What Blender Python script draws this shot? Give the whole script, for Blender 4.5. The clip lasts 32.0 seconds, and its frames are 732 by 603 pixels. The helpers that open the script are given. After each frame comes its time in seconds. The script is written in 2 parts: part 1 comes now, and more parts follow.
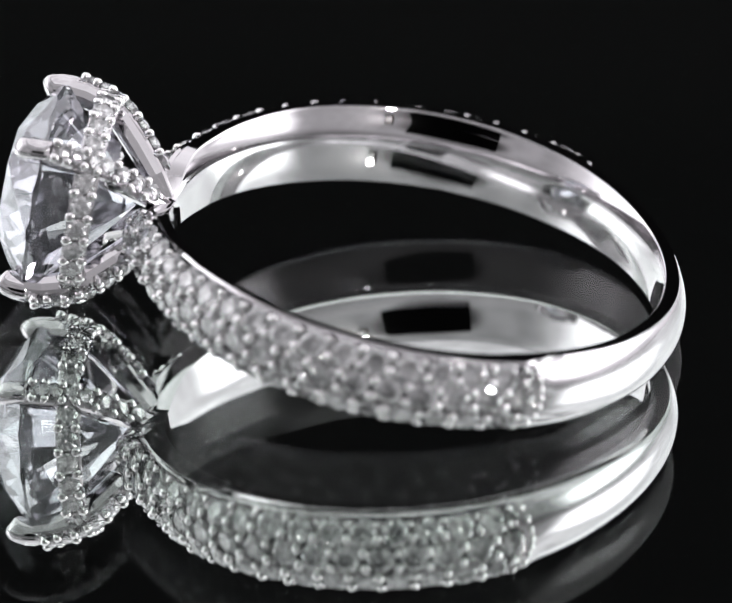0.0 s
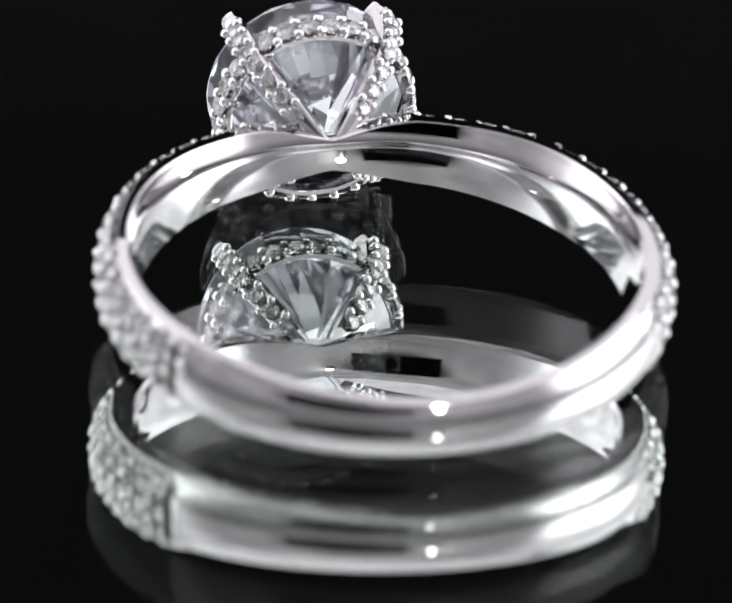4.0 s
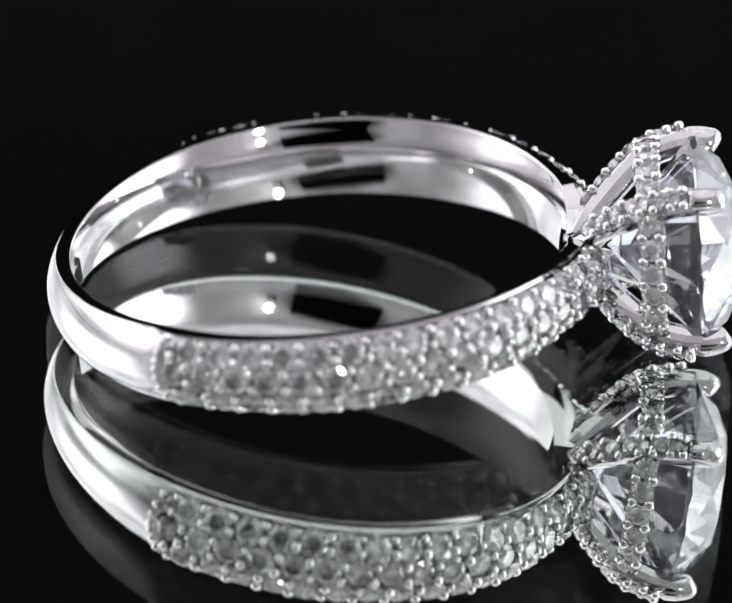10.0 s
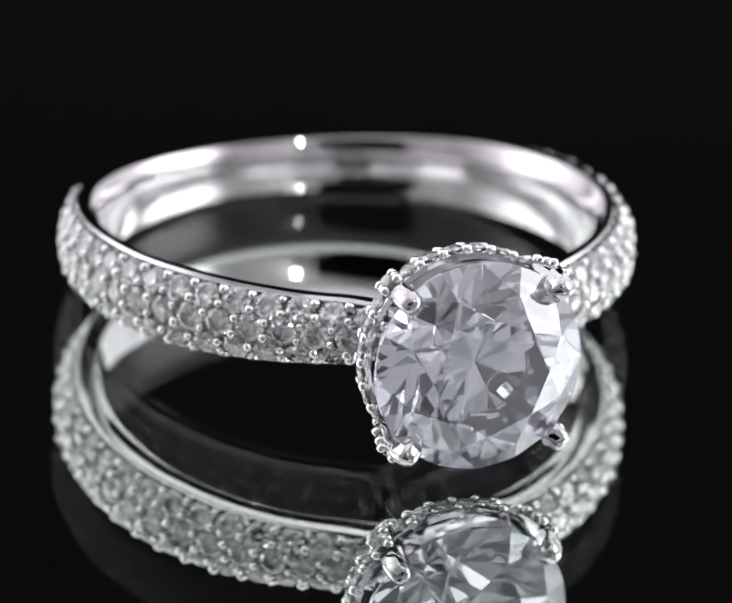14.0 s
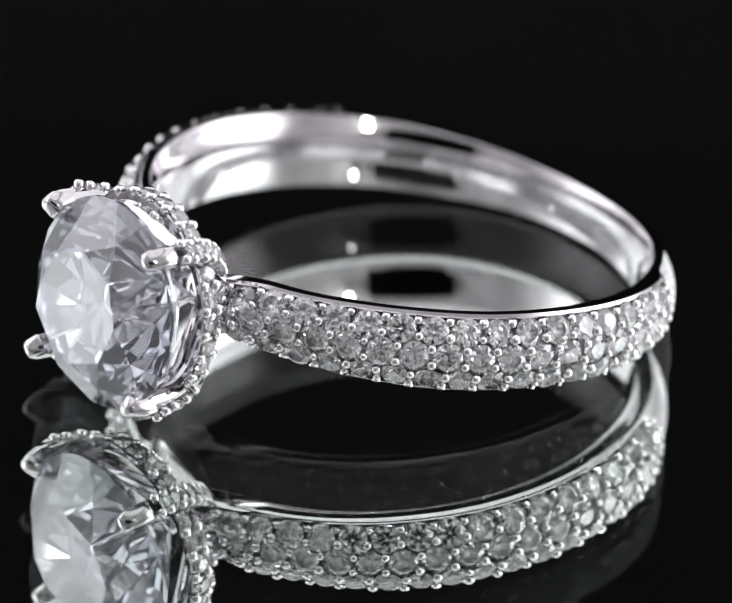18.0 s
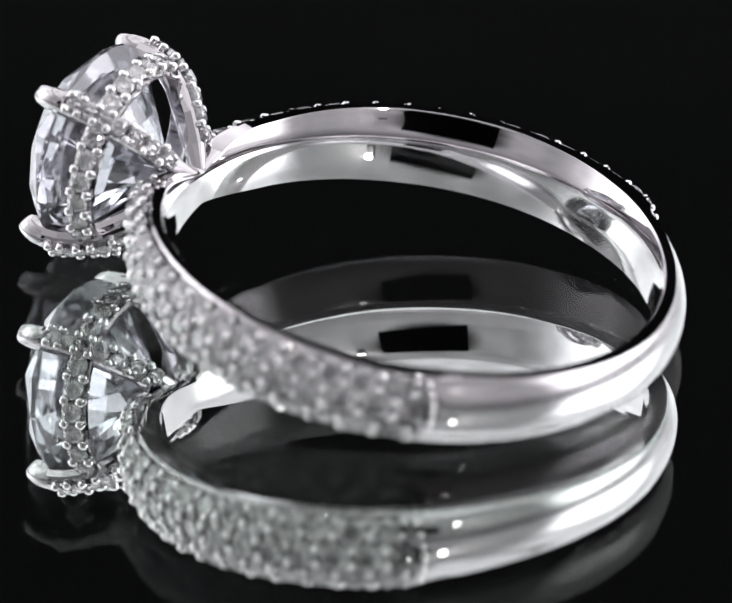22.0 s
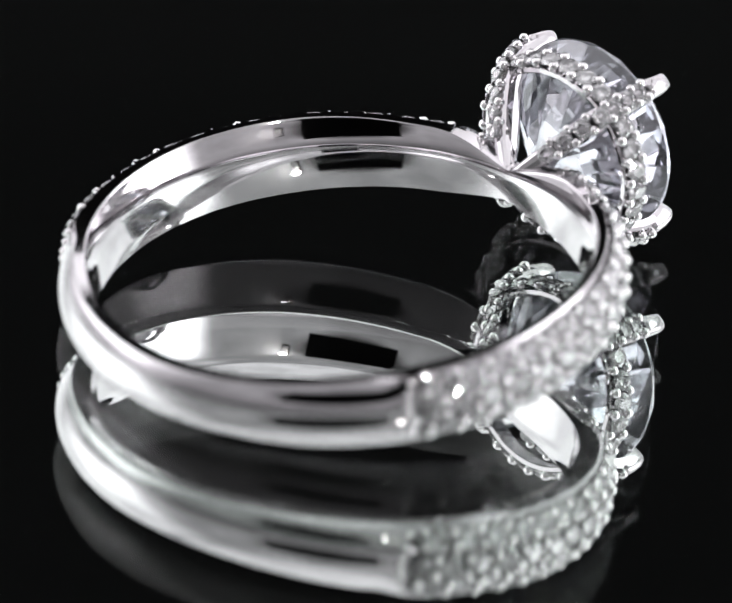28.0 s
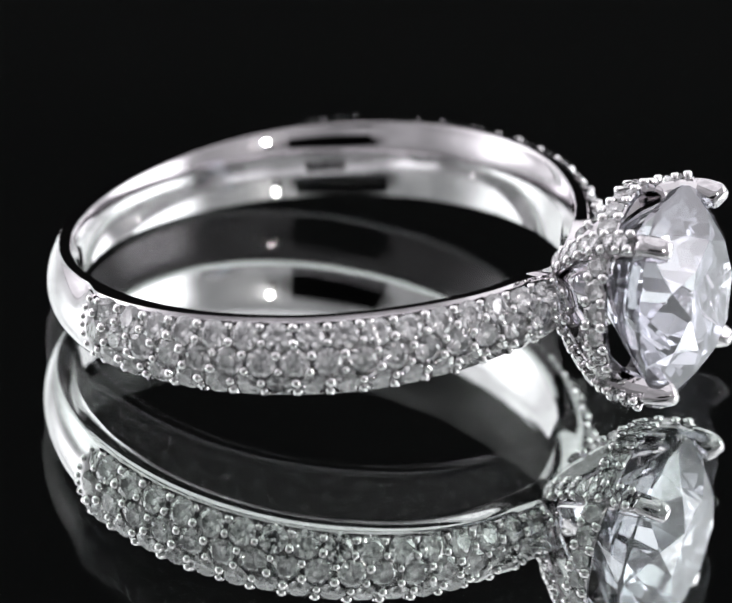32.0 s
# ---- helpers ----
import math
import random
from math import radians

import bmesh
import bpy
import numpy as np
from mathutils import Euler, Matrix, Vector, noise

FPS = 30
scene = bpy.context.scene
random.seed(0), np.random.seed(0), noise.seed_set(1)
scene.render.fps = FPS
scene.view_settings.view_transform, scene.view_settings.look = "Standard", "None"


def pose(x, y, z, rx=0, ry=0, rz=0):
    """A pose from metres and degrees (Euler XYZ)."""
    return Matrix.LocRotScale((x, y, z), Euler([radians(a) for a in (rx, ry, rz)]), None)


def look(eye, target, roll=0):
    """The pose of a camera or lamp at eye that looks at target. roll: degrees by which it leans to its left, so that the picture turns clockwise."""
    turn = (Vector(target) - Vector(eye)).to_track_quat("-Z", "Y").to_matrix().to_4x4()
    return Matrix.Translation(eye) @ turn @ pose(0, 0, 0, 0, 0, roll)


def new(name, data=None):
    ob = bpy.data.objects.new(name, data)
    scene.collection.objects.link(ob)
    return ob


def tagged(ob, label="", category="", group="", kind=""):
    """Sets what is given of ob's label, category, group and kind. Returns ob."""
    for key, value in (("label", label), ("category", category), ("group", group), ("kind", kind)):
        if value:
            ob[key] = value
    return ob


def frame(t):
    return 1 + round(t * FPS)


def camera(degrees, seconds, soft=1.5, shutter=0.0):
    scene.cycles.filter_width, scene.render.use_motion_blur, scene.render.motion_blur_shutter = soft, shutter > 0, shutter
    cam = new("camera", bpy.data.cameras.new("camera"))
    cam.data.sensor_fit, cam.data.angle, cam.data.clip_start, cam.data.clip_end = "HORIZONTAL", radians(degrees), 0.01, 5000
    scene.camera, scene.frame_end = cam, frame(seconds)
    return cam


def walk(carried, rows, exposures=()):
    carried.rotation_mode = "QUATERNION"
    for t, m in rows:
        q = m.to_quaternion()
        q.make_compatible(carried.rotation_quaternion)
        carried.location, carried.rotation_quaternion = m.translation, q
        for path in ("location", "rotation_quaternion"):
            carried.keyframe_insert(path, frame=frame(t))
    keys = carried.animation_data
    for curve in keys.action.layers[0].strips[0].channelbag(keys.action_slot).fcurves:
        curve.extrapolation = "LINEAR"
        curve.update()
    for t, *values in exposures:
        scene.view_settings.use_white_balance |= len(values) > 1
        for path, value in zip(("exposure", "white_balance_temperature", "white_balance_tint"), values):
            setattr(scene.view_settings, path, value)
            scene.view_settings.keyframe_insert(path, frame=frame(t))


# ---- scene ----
import itertools

# A ring turns on a sheet of mirror glass before a still camera with a long lens.
MM = 0.001
TURN = 360.0 / 20.755          # degrees a second, clockwise from above
HEAD_AT = 173.5                # where the head points at the start, degrees
EYE = (0.0, -0.2013, 0.0985)
AIM = (0.0, 0.0, 0.0006)

cam = camera(6.46, 32.0, soft=1.5)
cam.data.dof.use_dof = True
cam.data.dof.aperture_fstop = 62.0
walk(cam, [(0.0, look(EYE, AIM, 2.78)), (32.0, look(EYE, AIM, 2.78))])

# ---- world and light ----
world = bpy.data.worlds.new("dark_room")
scene.world = world
world.use_nodes = True
world.node_tree.nodes["Background"].inputs["Color"].default_value = (0.9, 0.95, 1.0, 1)
world.node_tree.nodes["Background"].inputs["Strength"].default_value = 0.0015
scene.view_settings.exposure = 0.38


# ---- materials ----
def material(name, color, rough=0.5, metal=0.0, **more):
    m = bpy.data.materials.new(name)
    m.use_nodes = True
    b = m.node_tree.nodes["Principled BSDF"]
    b.inputs["Base Color"].default_value = (*color, 1)
    b.inputs["Roughness"].default_value = rough
    b.inputs["Metallic"].default_value = metal
    for key, value in more.items():
        b.inputs[key.replace("_", " ")].default_value = value
    return m


def grain(m, scale, amount, depth, low, high):
    """Fine uneven polish: noise in the roughness and a shallow bump."""
    t = m.node_tree
    b = t.nodes["Principled BSDF"]
    co = t.nodes.new("ShaderNodeTexCoord")
    n = t.nodes.new("ShaderNodeTexNoise")
    n.inputs["Scale"].default_value, n.inputs["Detail"].default_value = scale, 4
    t.links.new(co.outputs["Object"], n.inputs["Vector"])
    r = t.nodes.new("ShaderNodeMapRange")
    r.inputs["To Min"].default_value, r.inputs["To Max"].default_value = low, high
    t.links.new(n.outputs["Fac"], r.inputs["Value"])
    t.links.new(r.outputs["Result"], b.inputs["Roughness"])
    if amount:
        u = t.nodes.new("ShaderNodeBump")
        u.inputs["Strength"].default_value, u.inputs["Distance"].default_value = amount, depth
        t.links.new(n.outputs["Fac"], u.inputs["Height"])
        t.links.new(u.outputs["Normal"], b.inputs["Normal"])
    return m


def glass(name, ior, color=(1, 1, 1), haze=0.0):
    """Clear glass; haze: the share of pale diffuse mixed in to lift its brightness, in place of scattered light and
    glints.
    """
    m = bpy.data.materials.new(name)
    m.use_nodes = True
    t = m.node_tree
    t.nodes.remove(t.nodes["Principled BSDF"])
    g = t.nodes.new("ShaderNodeBsdfGlass")
    g.inputs["IOR"].default_value, g.inputs["Roughness"].default_value = ior, 0.0
    g.inputs["Color"].default_value = (*color, 1)
    out = g.outputs[0]
    if haze:
        d = t.nodes.new("ShaderNodeBsdfDiffuse")
        d.inputs["Color"].default_value = (0.90, 0.92, 0.98, 1)
        x = t.nodes.new("ShaderNodeMixShader")
        x.inputs["Fac"].default_value = haze
        t.links.new(out, x.inputs[1])
        t.links.new(d.outputs[0], x.inputs[2])
        out = x.outputs[0]
    t.links.new(out, t.nodes["Material Output"].inputs["Surface"])
    return m


def glow(name, color, strength):
    m = material(name, (0.02, 0.02, 0.02), 0.9)
    b = m.node_tree.nodes["Principled BSDF"]
    b.inputs["Emission Color"].default_value = (*color, 1)
    b.inputs["Emission Strength"].default_value = strength
    return m


GOLD = grain(material("polished_white_gold", (0.66, 0.64, 0.655), 0.09, 1.0), 900, 0.02, 0.00002, 0.03, 0.05)
# Same white gold as the band, colour lightened to paint in the beads' highlights.
BEAD = material("lightened_bead_gold", (0.88, 0.87, 0.87), 0.04, 1.0)
SEAT = grain(material("dull_seat_white_gold", (0.66, 0.65, 0.65), 0.2, 1.0), 2500, 0.1, 0.00003, 0.14, 0.3)
DIAMOND = glass("clear_diamond", 2.42, (0.965, 0.972, 1.0), haze=0.045)
MELEE = glass("small_clear_diamond", 2.42, (1, 1, 1), haze=0.028)
SHEET = glass("clear_float_glass", 1.24, (0.975, 1.0, 0.985), haze=0.0002)
SILVER = material("silvered_backing", (0.91, 0.92, 0.91), 0.0, 1.0)
BLACK = grain(material("black_felt", (0.0034, 0.0034, 0.0035), 0.9, Specular_IOR_Level=0.42), 300, 0.3, 0.001, 0.8, 1.0)
LED = glow("bare_diode", (1.0, 0.97, 0.97), 500.0)


def lit_cloth():
    """Tent cloth with its light painted in as glow: two large lamps outside (one on each side), softly from above,
    darker round the lens, and an added lift at the back and roof; bearing 0 at the lens, growing to its right.
    """
    m = glow("lit_tent_cloth", (1.0, 0.98, 1.03), 1.0)
    t = m.node_tree
    co = t.nodes.new("ShaderNodeNewGeometry")
    xyz = t.nodes.new("ShaderNodeSeparateXYZ")
    t.links.new(co.outputs["Position"], xyz.inputs[0])

    def calc(op, a, b=None):
        n = t.nodes.new("ShaderNodeMath")
        n.operation = op
        for k, v in enumerate((a, b)):
            if v is None:
                continue
            if isinstance(v, (int, float)):
                n.inputs[k].default_value = v
            else:
                t.links.new(v, n.inputs[k])
        return n.outputs[0]

    def ramp(v, a, b, lo=0.0, hi=1.0):
        n = t.nodes.new("ShaderNodeMapRange")
        n.interpolation_type = "SMOOTHSTEP"
        t.links.new(v, n.inputs["Value"])
        flip = a > b
        n.inputs["From Min"].default_value, n.inputs["From Max"].default_value = min(a, b), max(a, b)
        n.inputs["To Min"].default_value, n.inputs["To Max"].default_value = (hi, lo) if flip else (lo, hi)
        return n.outputs["Result"]

    bearing = calc("MULTIPLY", calc("ARCTAN2", xyz.outputs["X"], calc("MULTIPLY", xyz.outputs["Y"], -1.0)), 180 / math.pi)
    z = xyz.outputs["Z"]
    key = calc("MULTIPLY", calc("MULTIPLY", calc("MULTIPLY", ramp(bearing, *KEY_IN), ramp(bearing, 128, 102)), calc("MULTIPLY", ramp(z, *KEY_Z), ramp(z, 0.012, 0.045))), KEY)
    fill = calc("MULTIPLY", calc("MULTIPLY", calc("MULTIPLY", ramp(bearing, *FILL_IN), ramp(bearing, -140, -116)), calc("MULTIPLY", ramp(z, *FILL_Z), ramp(z, 0.012, 0.045))), FILL)
    side = calc("MULTIPLY", calc("MULTIPLY", ramp(calc("ABSOLUTE", bearing), 55, 90), ramp(z, 0.34, 0.25)), SIDE)
    across = calc("POWER", calc("DIVIDE", calc("ADD", bearing, 7.5), 26.0), 2.0)
    along = calc("POWER", calc("DIVIDE", calc("ADD", z, -0.098), 0.053), 2.0)
    shade = ramp(calc("SQRT", calc("ADD", across, along)), 0.80, 1.24)
    front = calc("MULTIPLY", calc("MULTIPLY", ramp(z, 0.17, 0.30, FRONT, ROOF), ramp(z, 0.004, 0.055, 0.45, 1.0)), shade)
    # Extra glow at the back and on the roof, added to brighten the centre stone.
    back = ramp(calc("ABSOLUTE", bearing), 136, 152, 0.0, BACK)
    side = calc("ADD", side, back)
    top = ramp(z, 0.336, 0.341, 0.0, TOP)
    total = calc("ADD", calc("ADD", calc("ADD", key, fill), calc("ADD", side, front)), top)
    n = t.nodes.new("ShaderNodeTexNoise")
    n.inputs["Scale"].default_value = 14
    t.links.new(co.outputs["Position"], n.inputs["Vector"])
    total = calc("MULTIPLY", total, ramp(n.outputs["Fac"], 0.25, 0.75, 0.8, 1.2))
    t.links.new(total, t.nodes["Principled BSDF"].inputs["Emission Strength"])
    return m


KEY, KEY_IN, KEY_Z = 2.6, (62, 82), (0.175, 0.105)
FILL, FILL_IN, FILL_Z = 1.02, (-74, -98), (0.20, 0.12)
SIDE, FRONT, ROOF, TOP, BACK = 0.60, 0.29, 0.32, 0.5, 0.15
CLOTH = lit_cloth()


# ---- mesh helpers ----
def part(name, bm, mat, parent=None, label="", smooth=False, place=None):
    me = bpy.data.meshes.new(name)
    bm.normal_update()
    bm.to_mesh(me)
    bm.free()
    me.materials.append(mat)
    if smooth:
        me.shade_smooth()
    ob = new(name, me)
    ob.parent = parent
    if place is not None:
        ob.matrix_basis = place
    return tagged(ob, label)


def again(name, me, parent, place):
    """One more object on a mesh that is already there."""
    ob = new(name, me)
    ob.parent = parent
    ob.matrix_basis = place
    return ob


def box(lo, hi):
    bm = bmesh.new()
    bmesh.ops.create_cube(bm, size=1)
    for v in bm.verts:
        v.co = Vector([(l + h) / 2 + c * (h - l) for c, l, h in zip(v.co, lo, hi)])
    return bm


def loft(sections, closed=False, caps=True):
    """Skin of equal rings of points."""
    bm = bmesh.new()
    rows = [[bm.verts.new(q) for q in s] for s in sections]
    n = len(rows[0])
    pairs = list(zip(rows, rows[1:])) + ([(rows[-1], rows[0])] if closed else [])
    for a, b in pairs:
        for i in range(n):
            j = (i + 1) % n
            bm.faces.new((a[i], a[j], b[j], b[i]))
    if caps and not closed:
        bm.faces.new(rows[0][::-1])
        bm.faces.new(rows[-1])
    bmesh.ops.recalc_face_normals(bm, faces=bm.faces)
    return bm


def hull(points):
    bm = bmesh.new()
    for q in points:
        bm.verts.new(q)
    bmesh.ops.convex_hull(bm, input=list(bm.verts))
    bmesh.ops.dissolve_limit(bm, angle_limit=radians(1.0), verts=list(bm.verts), edges=list(bm.edges))
    return bm


def melee_cut(r):
    """A small round brilliant, table up the z axis, girdle at z = 0."""
    def ring(n, rad, z, off=0.0):
        return [(rad * math.cos(2 * math.pi * (i + off) / n), rad * math.sin(2 * math.pi * (i + off) / n), z) for i in range(n)]
    return hull(ring(8, 0.56 * r, 0.31 * r) + ring(8, 0.775 * r, 0.211 * r, 0.5) + ring(16, r, 0.025 * r) + ring(16, r, -0.025 * r)
                + ring(8, 0.32 * r, -0.615 * r, 0.5) + [(0, 0, -0.86 * r)])


def brilliant(r, sides=64):
    """A full round brilliant of 57 true facet planes round a turned girdle, table up the z axis, girdle at z = 0."""
    def at(rad, turn, z):
        return np.array((rad * math.cos(radians(turn)), rad * math.sin(radians(turn)), z))
    planes = [(np.array((0, 0, 1.0)), 0.36)]

    def facet(*three):
        n = np.cross(three[1] - three[0], three[2] - three[0])
        n /= np.linalg.norm(n)
        d = float(n @ three[0])
        planes.append((n, d) if d > 0 else (-n, -d))
    for k in range(sides):
        planes.append((at(1.0, (k + 0.5) * 360 / sides, 0.0), math.cos(math.pi / sides)))
    for k in range(8):
        a = 45.0 * k
        star = at(0.775, a + 22.5, 0.243)
        low = at(0.29, a + 22.5, -0.03 - 0.84 * (1 - 0.29 * math.cos(radians(22.5))))
        bezel = at(0.56, a, 0.36)
        facet(bezel, at(1.0, a, 0.03), bezel + at(1.0, a + 90, 0.0))
        facet(bezel, at(0.56, a + 45, 0.36), star)
        facet(at(1.0, a, -0.03), at(0.0, 0, -0.87), at(1.0, a, -0.03) + at(1.0, a + 90, 0.0))
        for e in (0.0, 45.0):
            facet(star, at(1.0, a + e, 0.03), at(1.0, a + 22.5, 0.03))
            facet(low, at(1.0, a + e, -0.03), at(1.0, a + 22.5, -0.03))
    n = np.array([q for q, _ in planes])
    d = np.array([q for _, q in planes])
    i, j, k = (np.array(q) for q in zip(*itertools.combinations(range(len(d)), 3)))
    m = np.stack((n[i], n[j], n[k]), axis=1)
    keep = np.abs(np.linalg.det(m)) > 1e-5
    corners = np.linalg.solve(m[keep], np.stack((d[i], d[j], d[k]), axis=1)[keep][..., None])[..., 0]
    inside = np.ones(len(corners), bool)
    for q, e in planes:
        inside &= corners @ q < e + 1e-7
    corners = np.unique(np.round(corners[inside], 5), axis=0)
    bm = hull(corners)
    bmesh.ops.scale(bm, vec=(r, r, r), verts=bm.verts)
    return bm


def step(x, a, b):
    """0 at a, 1 at b, smooth between."""
    t = min(1.0, max(0.0, (x - a) / (b - a)))
    return t * t * (3 - 2 * t)


def mm(*v):
    return Vector(v) * MM


def frame_of(origin, z, x):
    """A placing matrix from an origin, its z axis and a rough x axis."""
    z = Vector(z).normalized()
    x = Vector(x)
    x = (x - z * x.dot(z)).normalized()
    y = z.cross(x)
    m = Matrix((x, y, z)).transposed().to_4x4()
    m.translation = origin
    return m


# ---- the room: dark table, black backdrop, white walls with lights in front ----
def structure(name, bm, mat, label):
    return tagged(part(name, bm, mat), label, kind="structure")


structure("table", box((-0.6, -0.6, -0.05), (0.6, 0.6, -0.0045)), BLACK, "dark felt-covered table under the mirror")
structure("backdrop", box((-0.6, 0.50, -0.05), (0.6, 0.51, 0.7)), BLACK, "plain black backdrop behind the ring")
structure("wall_left", box((-0.62, -0.6, -0.05), (-0.6, 0.51, 0.7)), BLACK, "dark wall of the room")
structure("wall_right", box((0.6, -0.6, -0.05), (0.62, 0.51, 0.7)), BLACK, "dark wall of the room")
structure("wall_front", box((-0.62, -0.62, -0.05), (0.62, -0.6, 0.7)), BLACK, "dark wall of the room")
structure("ceiling", box((-0.62, -0.62, 0.7), (0.62, 0.51, 0.72)), BLACK, "dark ceiling of the room")


TENT_R = 0.199


def diffuser(name, a0, a1, z0, z1, mat, label):
    """A curved panel of the light tent: from bearing a0 to a1 (0 at the lens, growing to its right), z0 to z1."""
    n = max(2, int((a1 - a0) / 6))
    sections = []
    for k in range(n + 1):
        a = radians(a0 + (a1 - a0) * k / n)
        d = Vector((math.sin(a), -math.cos(a), 0))
        sections.append([d * TENT_R + Vector((0, 0, z0)), d * (TENT_R + 0.002) + Vector((0, 0, z0)),
                         d * (TENT_R + 0.002) + Vector((0, 0, z1)), d * TENT_R + Vector((0, 0, z1))])
    return tagged(part(name, loft(sections), mat), label, "light diffuser", "panels of the light tent")


TENT_Z = 0.34
diffuser("diffuser_panel", 14, 66, 0.001, TENT_Z, CLOTH, "dim white cloth panel of a light tent")
diffuser("diffuser_panel", 66, 162, 0.001, TENT_Z, CLOTH, "brightly lit white cloth panel of a light tent")
diffuser("diffuser_panel", -86, -29, 0.001, TENT_Z, CLOTH, "dim white cloth panel of a light tent")
diffuser("diffuser_panel", -162, -86, 0.001, TENT_Z, CLOTH, "lit white cloth panel of a light tent")
# Unseen panel, added above the backdrop view so the stone's crown brightens from behind.
diffuser("diffuser_panel", 162, 198, 0.17, TENT_Z, CLOTH, "unseen high white cloth panel added to brighten the stone from behind")
diffuser("diffuser_panel", -29, 14, 0.001, 0.055, CLOTH, "low white cloth panel below the lens")
diffuser("diffuser_panel", -29, 14, 0.141, TENT_Z, CLOTH, "white cloth panel above the lens")


# The roof's rear half is an addition that brightens the crown from behind.
def tent_roof():
    bm = bmesh.new()
    rim = [(TENT_R * math.sin(radians(a)), -TENT_R * math.cos(radians(a))) for a in range(-180, 180, 5)]
    low = [bm.verts.new((x, y, TENT_Z + 0.001)) for x, y in rim]
    top = [bm.verts.new((x, y, TENT_Z + 0.003)) for x, y in rim]
    bm.faces.new(low)
    bm.faces.new(top[::-1])
    for k in range(len(rim)):
        m = (k + 1) % len(rim)
        bm.faces.new((low[k], top[k], top[m], low[m]))
    bmesh.ops.recalc_face_normals(bm, faces=bm.faces)
    return tagged(part("tent_roof", bm, CLOTH), "white cloth roof of the light tent", "light diffuser")


tent_roof()


def diode(x, y, z):
    thing = tagged(new("led_lamp"), "small bare white diode lamp beside the lens", "lamp")
    bm = bmesh.new()
    bmesh.ops.create_uvsphere(bm, u_segments=20, v_segments=12, radius=0.0065)
    part("bulb", bm, LED, thing, smooth=True, place=Matrix.Translation((x, y, z)))
    part("holder", box((x - 0.006, y - 0.012, z - 0.030), (x + 0.006, y - 0.0043, z + 0.006)), BLACK, thing)


diode(0.0765, -0.1622, 0.118)

# ---- the mirror sheet ----
mirror = tagged(new("mirror_plate"), "thick clear glass mirror lying flat on the dark table", "mirror")
sheet = box((-0.15, -0.15, -0.0020), (0.15, 0.15, 0.0))
bmesh.ops.delete(sheet, geom=[f for f in sheet.faces if f.normal.z < -0.5], context="FACES_ONLY")
part("glass_sheet", sheet, SHEET, mirror, "clear glass sheet")
part("silver_backing", box((-0.15, -0.15, -0.0040), (0.15, 0.15, -0.0020)), SILVER, mirror, "silvered back")

# ---- the ring ----
CENTRE = mm(1.66, 0.03, 2.22)
LIE = Matrix.Translation(CENTRE) @ pose(0, 0, 0, 0, 0, HEAD_AT) @ pose(0, 0, 0, -0.8, -6.3, 0)
ring = tagged(new("ring"), "polished white gold engagement ring set with diamonds, lying on the mirror", "ring")

R_IN = 8.42
PAVE_FROM, PAVE_TO = 12.2, 122.5


def half_width(a):
    a = abs(a)
    return 0.50 + 0.67 * step(a, -6, 22) + 0.16 * step(a, 20, 60) + 0.05 * step(a, 15, 40) - 0.33 * step(a, 115, 180)


def crown_of(a):
    """Height of the band's upper edge over its middle: the plain back is trimmed flat on top."""
    return half_width(a) - 0.20 * step(abs(a), 76, 130)


def crest(a):
    """Outer radius along the middle of the band."""
    a = abs(a)
    return 9.85 + 0.35 * (1 - step(a, 10, 30)) - 0.95 * (1 - step(a, 2, 9.5)) - 0.42 * step(a, 100, 170)


def rise(a):
    """How far the middle of the band lies above the ring's plane."""
    return 0.06 * step(abs(a), 15, 50) - 0.08 * step(abs(a), 118, 150) - 0.12 * (1 - step(abs(a), 0, 20))


def dome_at(a, s):
    """Radius of the outer face at ring angle a, s from -1 to 1 across: full and round under the stones, a flatter arc on the plain back."""
    w, ro, edge = half_width(a), crest(a), R_IN + 0.78
    full = edge + (ro - edge) * max(0.0, 1 - abs(s) ** 2.4) ** 0.8
    arc = ro - (1.65 - math.sqrt(1.65 ** 2 - (s * w) ** 2)) - 0.17 * s * w
    k = step(abs(a), 119, 127)
    return full * (1 - k) + arc * k


def bore(w, e, a):
    """Radius of the rounded inner face, e from -1 to 1 across the width: nearly straight below, flaring out above."""
    z = w * e
    flare = 0.0725 * (min(z, 0.2) + 0.4) ** 2
    for lo, hi, tilt, bend in ((0.2, 0.6, 0.087, 0.77), (0.6, 1.1, 0.395, 0.45), (1.1, 2.0, 0.46, 0.0)):
        run = min(max(z - lo, 0.0), hi - lo)
        flare += tilt * run + 0.5 * bend * run * run
    return R_IN - 0.02 + flare - 0.085 * z * step(abs(a), 100, 145)


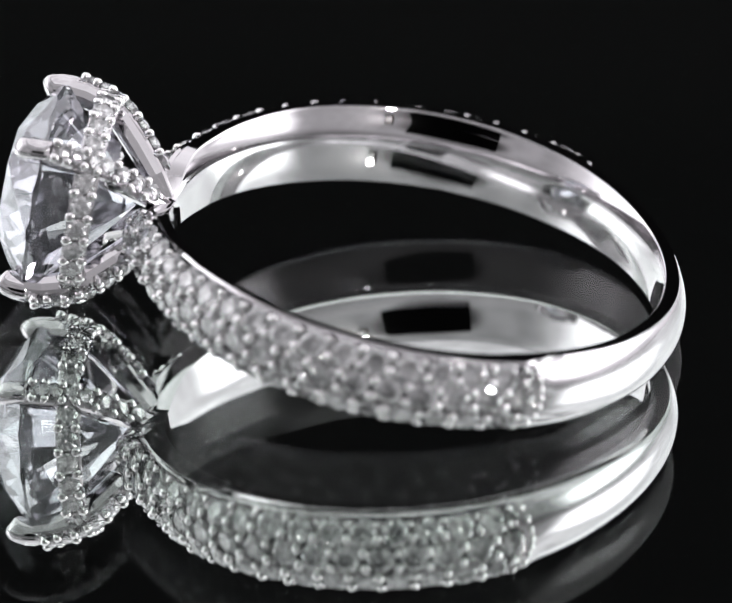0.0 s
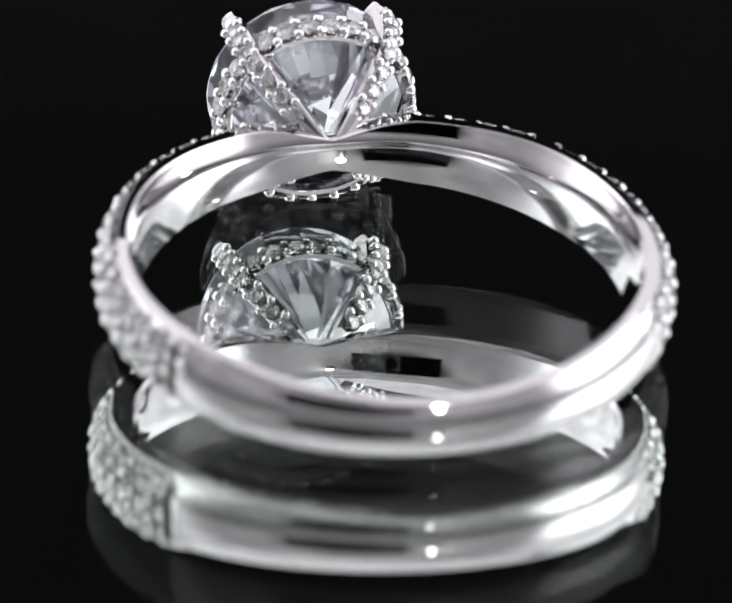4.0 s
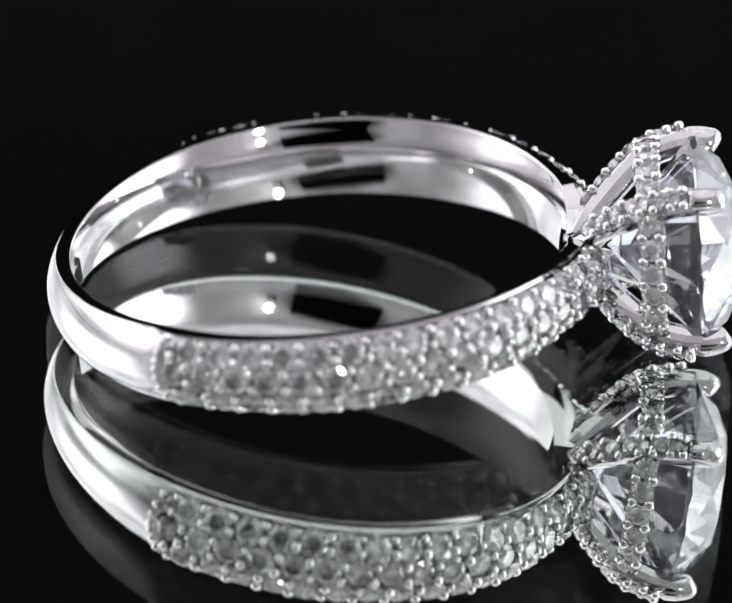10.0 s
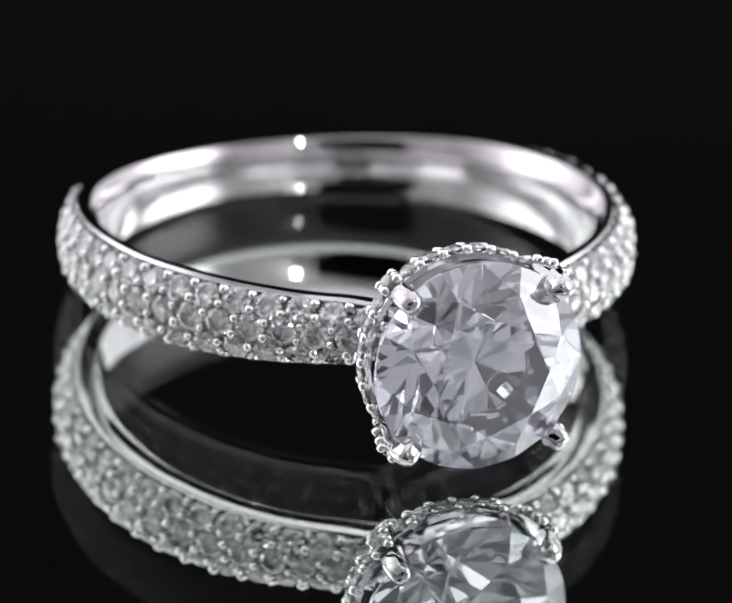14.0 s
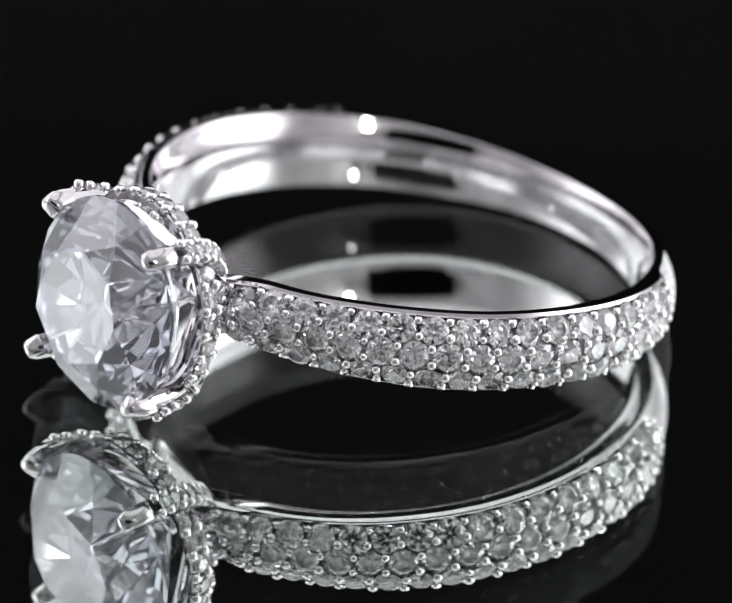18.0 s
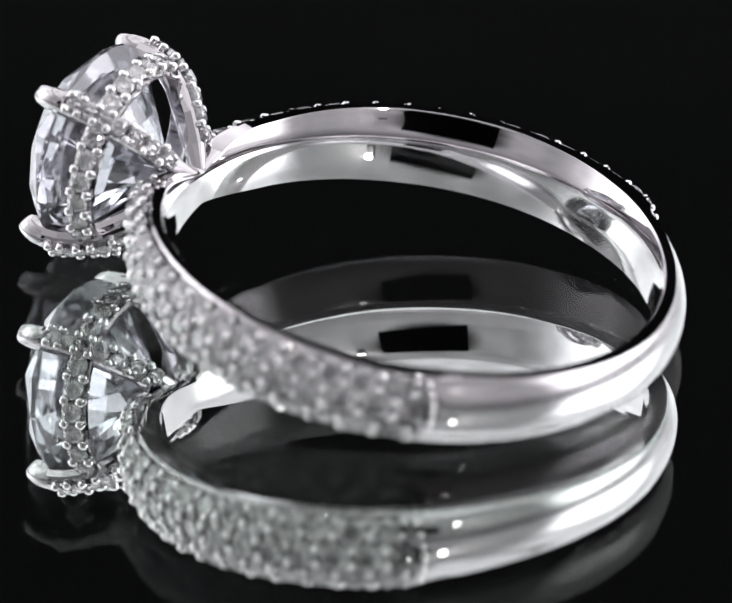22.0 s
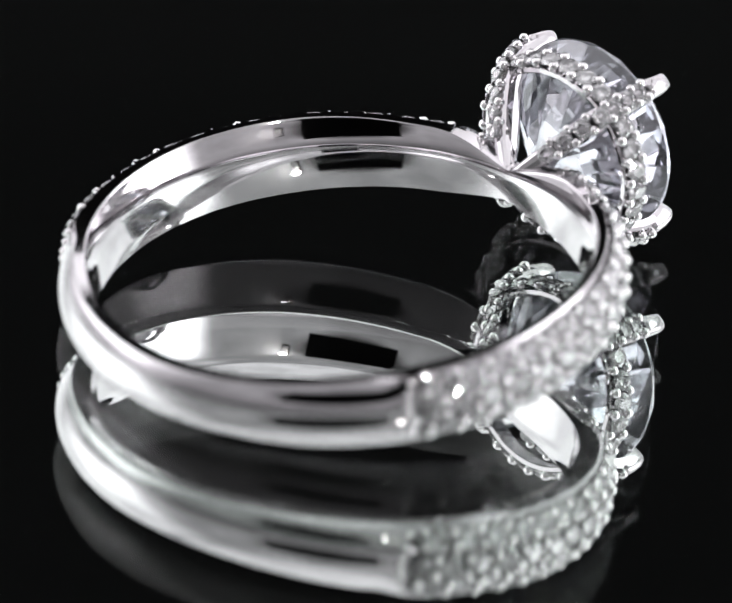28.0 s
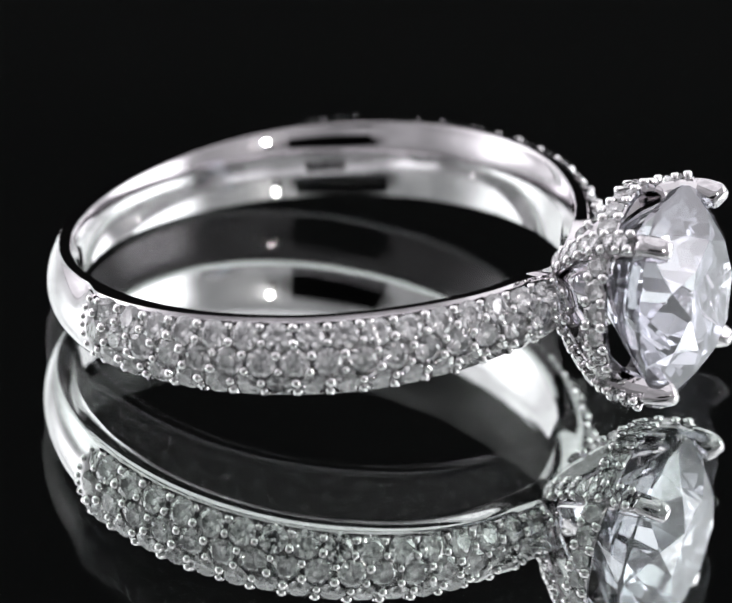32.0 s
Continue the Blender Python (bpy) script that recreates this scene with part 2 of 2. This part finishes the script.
def band_section(a):
    w, up = half_width(a), crown_of(a)
    k = up / w
    top, foot = dome_at(a, 0.97 * k), dome_at(a, -0.97)
    lift = rise(a)
    lip = 0.03 + 0.06 * (1 - step(abs(a), 119, 127))
    prof = [(bore(w, e * (k if e > 0 else 1), a), e * (up if e > 0 else w)) for e in
            (-0.99, -0.85, -0.65, -0.45, -0.25, -0.08, 0.05, 0.15, 0.25, 0.35, 0.45, 0.55, 0.65, 0.75, 0.84, 0.92, 0.985)]
    brim = bore(w, k, a)
    prof += [(brim + 0.012, up), (max(top - lip, brim + 0.08), up), (max(top - 0.02, brim + 0.11), up - 0.05 * w * (1 - step(abs(a), 121, 130)) - 0.03)]
    for j in range(13):
        s = 0.92 - 1.87 * j / 12
        s *= k if s > 0 else 1
        dome = dome_at(a, s)
        low = max(R_IN + 0.45, dome - 0.60)
        end = PAVE_TO - 2.0 + 1.9 * (1 - s * s)
        bed = step(abs(a), PAVE_FROM - 3, PAVE_FROM) * (1 - step(abs(a), end - 8.0, end + 0.5))
        prof.append((dome + (low - dome) * bed * (1 if abs(s) < 0.85 else 0.0), w * s))
    prof += [(foot - 0.03, -w * 0.985), (foot - 0.10, -w), (bore(w, -1.0, a) + 0.02, -w)]
    ca, sa = math.cos(radians(a)), math.sin(radians(a))
    return [mm(r * ca, r * sa, z + lift) for r, z in prof]


shank = part("shank", loft([band_section(a) for a in np.arange(-180, 180, 1.0)], closed=True), GOLD, ring, "polished white gold band", smooth=True)
shank.data.set_sharp_from_angle(angle=radians(34))
shank.data.materials.append(SEAT)
for poly in shank.data.polygons:
    r = math.hypot(poly.center.x, poly.center.y) / MM
    a = math.degrees(math.atan2(poly.center.y, poly.center.x))
    if PAVE_FROM < abs(a) < PAVE_TO and r > R_IN + 0.4:
        s = (poly.center.z / MM - rise(a)) / half_width(a)
        if abs(s) < 0.84 and r < dome_at(a, s) - 0.1:
            poly.material_index = 1

bead_bm = bmesh.new()
bmesh.ops.create_uvsphere(bead_bm, u_segments=8, v_segments=6, radius=0.175 * MM)
for v in bead_bm.verts:
    if v.co.z < 0:
        v.co.z *= 2.2
bead_me = bpy.data.meshes.new("bead")
bead_bm.to_mesh(bead_me)
bead_bm.free()
bead_me.materials.append(BEAD)
bead_me.shade_smooth()


def stone_mesh(r):
    me = bpy.data.meshes.new("stone")
    bm = melee_cut(r * MM)
    bm.normal_update()
    bm.to_mesh(me)
    bm.free()
    me.materials.append(MELEE)
    return me


pave_me, prong_me, rail_me, last_me = stone_mesh(0.50), stone_mesh(0.32), stone_mesh(0.38), stone_mesh(0.34)


def band_place(a, s, lift):
    """On the band's outer dome: ring angle a, s from -1 to 1 across the width."""
    w = half_width(a)
    s *= crown_of(a) / w if s > 0 else 1
    r = dome_at(a, s)
    slope = (dome_at(a, s - 0.02) - dome_at(a, s + 0.02)) / (0.04 * w)
    ca, sa = math.cos(radians(a)), math.sin(radians(a))
    n = Vector((ca, sa, slope)).normalized()
    return frame_of(mm(r * ca, r * sa, w * s + rise(a)) + n * lift * MM, n, (-sa, ca, 0))


def pave(side):
    pitch = 6.65
    count = int((PAVE_TO - PAVE_FROM) / pitch)
    spin = random.Random(5 + side)
    for i in range(count):
        a = PAVE_FROM + (i + 0.5) * pitch
        for s, off in ((0.0, 0.5), (0.66, 0.0), (-0.66, 0.0)):
            b = a + off * pitch
            if b > PAVE_TO - 3.2:
                continue
            again("stone", pave_me, shank, band_place(side * b, s, -0.10) @ pose(0, 0, 0, spin.uniform(-8, 8), spin.uniform(-8, 8), spin.uniform(0, 45)))
    for s in (-0.66, 0.66):
        again("stone", last_me, shank, band_place(side * (PAVE_TO - 3.6), s, -0.04))
    again("stone", last_me, shank, band_place(side * (PAVE_FROM + 2.2), 0.0, -0.05))
    for i in range(count + 1):
        a = PAVE_FROM + i * pitch
        for s, off in ((0.84, 0.0), (-0.84, 0.0), (0.50, 0.0), (-0.52, 0.0), (0.22, 0.5), (-0.20, 0.5)):
            b = a + off * pitch + spin.uniform(-0.4, 0.4)
            if PAVE_FROM - 1 < b < PAVE_TO - 2:
                size = spin.uniform(0.8, 1.12)
                again("bead", bead_me, shank, band_place(side * b, s, 0.0 if abs(s) < 0.8 else (-0.01 if s > 0 else -0.07)) @ Matrix.Diagonal((size, size, size * 0.9, 1)))
    for s in (-0.80, -0.52, -0.25, 0.0, 0.25, 0.52, 0.80):
        again("bead", bead_me, shank, band_place(side * (PAVE_TO - 1.5 + 1.9 * (1 - s * s)), s, -0.03) @ Matrix.Diagonal((0.8, 0.8, 0.8, 1)))


def scallops(side):
    """Small flat half-round cuts along both edges, one at every gap between stones."""
    bm = bmesh.new()
    arc = [(0.17 * math.cos(t), -0.19 * math.sin(t)) for t in np.linspace(-0.15, math.pi + 0.15, 9)]
    low = [bm.verts.new(mm(x, y, -0.09)) for x, y in arc]
    top = [bm.verts.new(mm(x, y, 0.0)) for x, y in arc]
    bm.faces.new(low[::-1])
    bm.faces.new(top)
    for k in range(9):
        m = (k + 1) % 9
        bm.faces.new((low[k], low[m], top[m], top[k]))
    bmesh.ops.recalc_face_normals(bm, faces=bm.faces)
    me = bpy.data.meshes.new("scallop")
    bm.to_mesh(me)
    bm.free()
    me.materials.append(GOLD)
    for i in range(1, 17):
        a = side * (PAVE_FROM + i * 6.65)
        ca, sa = math.cos(radians(a)), math.sin(radians(a))
        for e in (1, -1):
            high = crown_of(a) if e > 0 else half_width(a)
            z = e * (high - 0.08) + rise(a)
            r = dome_at(a, e * 0.97 * high / half_width(a)) + 0.02
            again("scallop", me, shank, frame_of(mm(r * ca, r * sa, z), (0, 0, e), (-sa * e, ca * e, 0)))


pave(1)
pave(-1)
scallops(1)
scallops(-1)

# ---- the head: four prongs, a gallery rail, the centre stone ----
STONE_R, GIRDLE = 3.60, 13.0
RAIL_R, RAIL_LO, RAIL_HI = 3.54, 10.98, 11.8


def sweep(path, width, thick, up):
    """A rounded bar along a path: width across, thick along up (points away from the head's axis)."""
    sections = []
    n = len(path)
    ring_of = [(math.copysign(abs(math.cos(t)) ** 0.6, math.cos(t)), math.copysign(abs(math.sin(t)) ** 0.6, math.sin(t))) for t in np.linspace(0, 2 * math.pi, 16, endpoint=False)]
    for i, q in enumerate(path):
        d = (path[min(i + 1, n - 1)] - path[max(i - 1, 0)]).normalized()
        u = (up - d * up.dot(d)).normalized()
        x = d.cross(u)
        w, h = width[i] / 2 * MM, thick[i] / 2 * MM
        sections.append([q + x * w * c + u * h * e for c, e in ring_of])
    return loft(sections)


def prong(sy, sz):
    out = Vector((0, sy, sz)).normalized()
    side = Vector((1, 0, 0)).cross(out)
    def at(x, r):
        return mm(x, 0, 0) + out * r * MM
    path = [at(8.8, 0.38), at(9.4, 1.25), at(10.2, 2.24), at(11.0, 3.1), at(11.7, 3.58), at(12.4, 3.78), at(13.0, 3.83)]
    core = [q - out * d * MM for q, d in zip(path, (0.0, 0.12, 0.17, 0.2, 0.21, 0.2, 0.19))]
    thing = part("prong", sweep(core, [0.5, 0.65, 0.78, 0.85, 0.85, 0.84, 0.8], [0.5, 0.8, 0.9, 0.9, 0.88, 0.86, 0.84], out), GOLD, ring, "pavé-set prong")
    tip = [at(12.7, 3.70), at(12.95, 3.72), at(13.3, 3.70), at(13.55, 3.65), at(13.72, 3.60), at(13.82, 3.56), at(13.87, 3.53), at(13.885, 3.52)]
    part("claw", sweep(tip, [0.74, 0.78, 0.78, 0.76, 0.70, 0.58, 0.38, 0.12], [0.8, 0.94, 0.94, 0.90, 0.82, 0.66, 0.42, 0.12], out), GOLD, thing, "polished claw tip", smooth=True)
    for k in range(7):
        t = 1.22 + k * 0.61
        lift = 0.48 - 0.09 * step(t, 2.8, 4.2)
        i = min(int(t), 5)
        f = t - i
        q = path[i].lerp(path[i + 1], f)
        d = (path[i + 1] - path[i]).normalized()
        n = (out - d * out.dot(d)).normalized()
        again("stone", prong_me, thing, frame_of(q + n * lift * MM, n, d) @ pose(0, 0, 0, 0, 0, 13 * k))
        for e in (-1, 1):
            again("bead", bead_me, thing, frame_of(q + d * 0.32 * MM + n * (lift - 0.03) * MM + side * e * 0.28 * MM, n, d) @ Matrix.Diagonal((1.0, 1.0, 0.75, 1)))


for sy, sz in ((1, 1), (-1, 1), (-1, -1), (1, -1)):
    prong(sy, sz)


def rail_ring():
    sections = []
    for k in range(72):
        c, s = math.cos(2 * math.pi * k / 72), math.sin(2 * math.pi * k / 72)
        lo, hi = RAIL_R - 0.22, RAIL_R
        sections.append([mm(x, r * c, r * s) for x, r in
                         ((RAIL_LO + 0.03, lo - 0.22), (RAIL_LO, lo - 0.18), (RAIL_LO, lo - 0.03), (RAIL_LO + 0.07, lo), (RAIL_LO + 0.11, lo - 0.2),
                          (RAIL_HI - 0.11, hi - 0.2), (RAIL_HI - 0.07, hi), (RAIL_HI, hi - 0.03), (RAIL_HI, hi - 0.24), (RAIL_HI - 0.03, hi - 0.28))])
    return loft(sections, closed=True)


rail = part("gallery_rail", rail_ring(), GOLD, ring, "pavé-set rail below the stone")
xm = (RAIL_LO + RAIL_HI) / 2
for q in range(4):
    for k in range(6):
        a = radians(90 * q - 45 + 11.5 + 13.4 * k)
        n = Vector((-0.22, math.cos(a), math.sin(a)))
        o = Vector((0, math.cos(a), math.sin(a)))
        again("stone", rail_me, rail, frame_of(mm(xm, 0, 0) + o * (RAIL_R + 0.02) * MM, n, (1, 0, 0)) @ pose(0, 0, 0, 0, 0, 17 * k))
        if k == 5:
            continue
        b = a + radians(6.7)
        o = Vector((0, math.cos(b), math.sin(b)))
        for e in (-0.29, 0.29):
            again("bead", bead_me, rail, frame_of(mm(xm + e, 0, 0) + o * (RAIL_R + 0.03 + 0.2 * e) * MM, o, (1, 0, 0)) @ Matrix.Diagonal((1.15, 1.15, 0.85, 1)))

centre_stone = part("centre_stone", brilliant(STONE_R * MM), DIAMOND, ring, "large round brilliant-cut diamond",
                    place=frame_of(mm(GIRDLE, 0, 0), (1, 0, 0), (0, 1, 0)))
cam.data.dof.focus_object = centre_stone

# parts are built in the ring's own space; its pose puts them on the mirror
for child in ring.children:
    child.matrix_basis = LIE @ child.matrix_basis


def motions():
    walk(ring, [(t * 0.5, pose(0, 0, 0, 0, 0, -TURN * t * 0.5)) for t in range(65)])


motions()
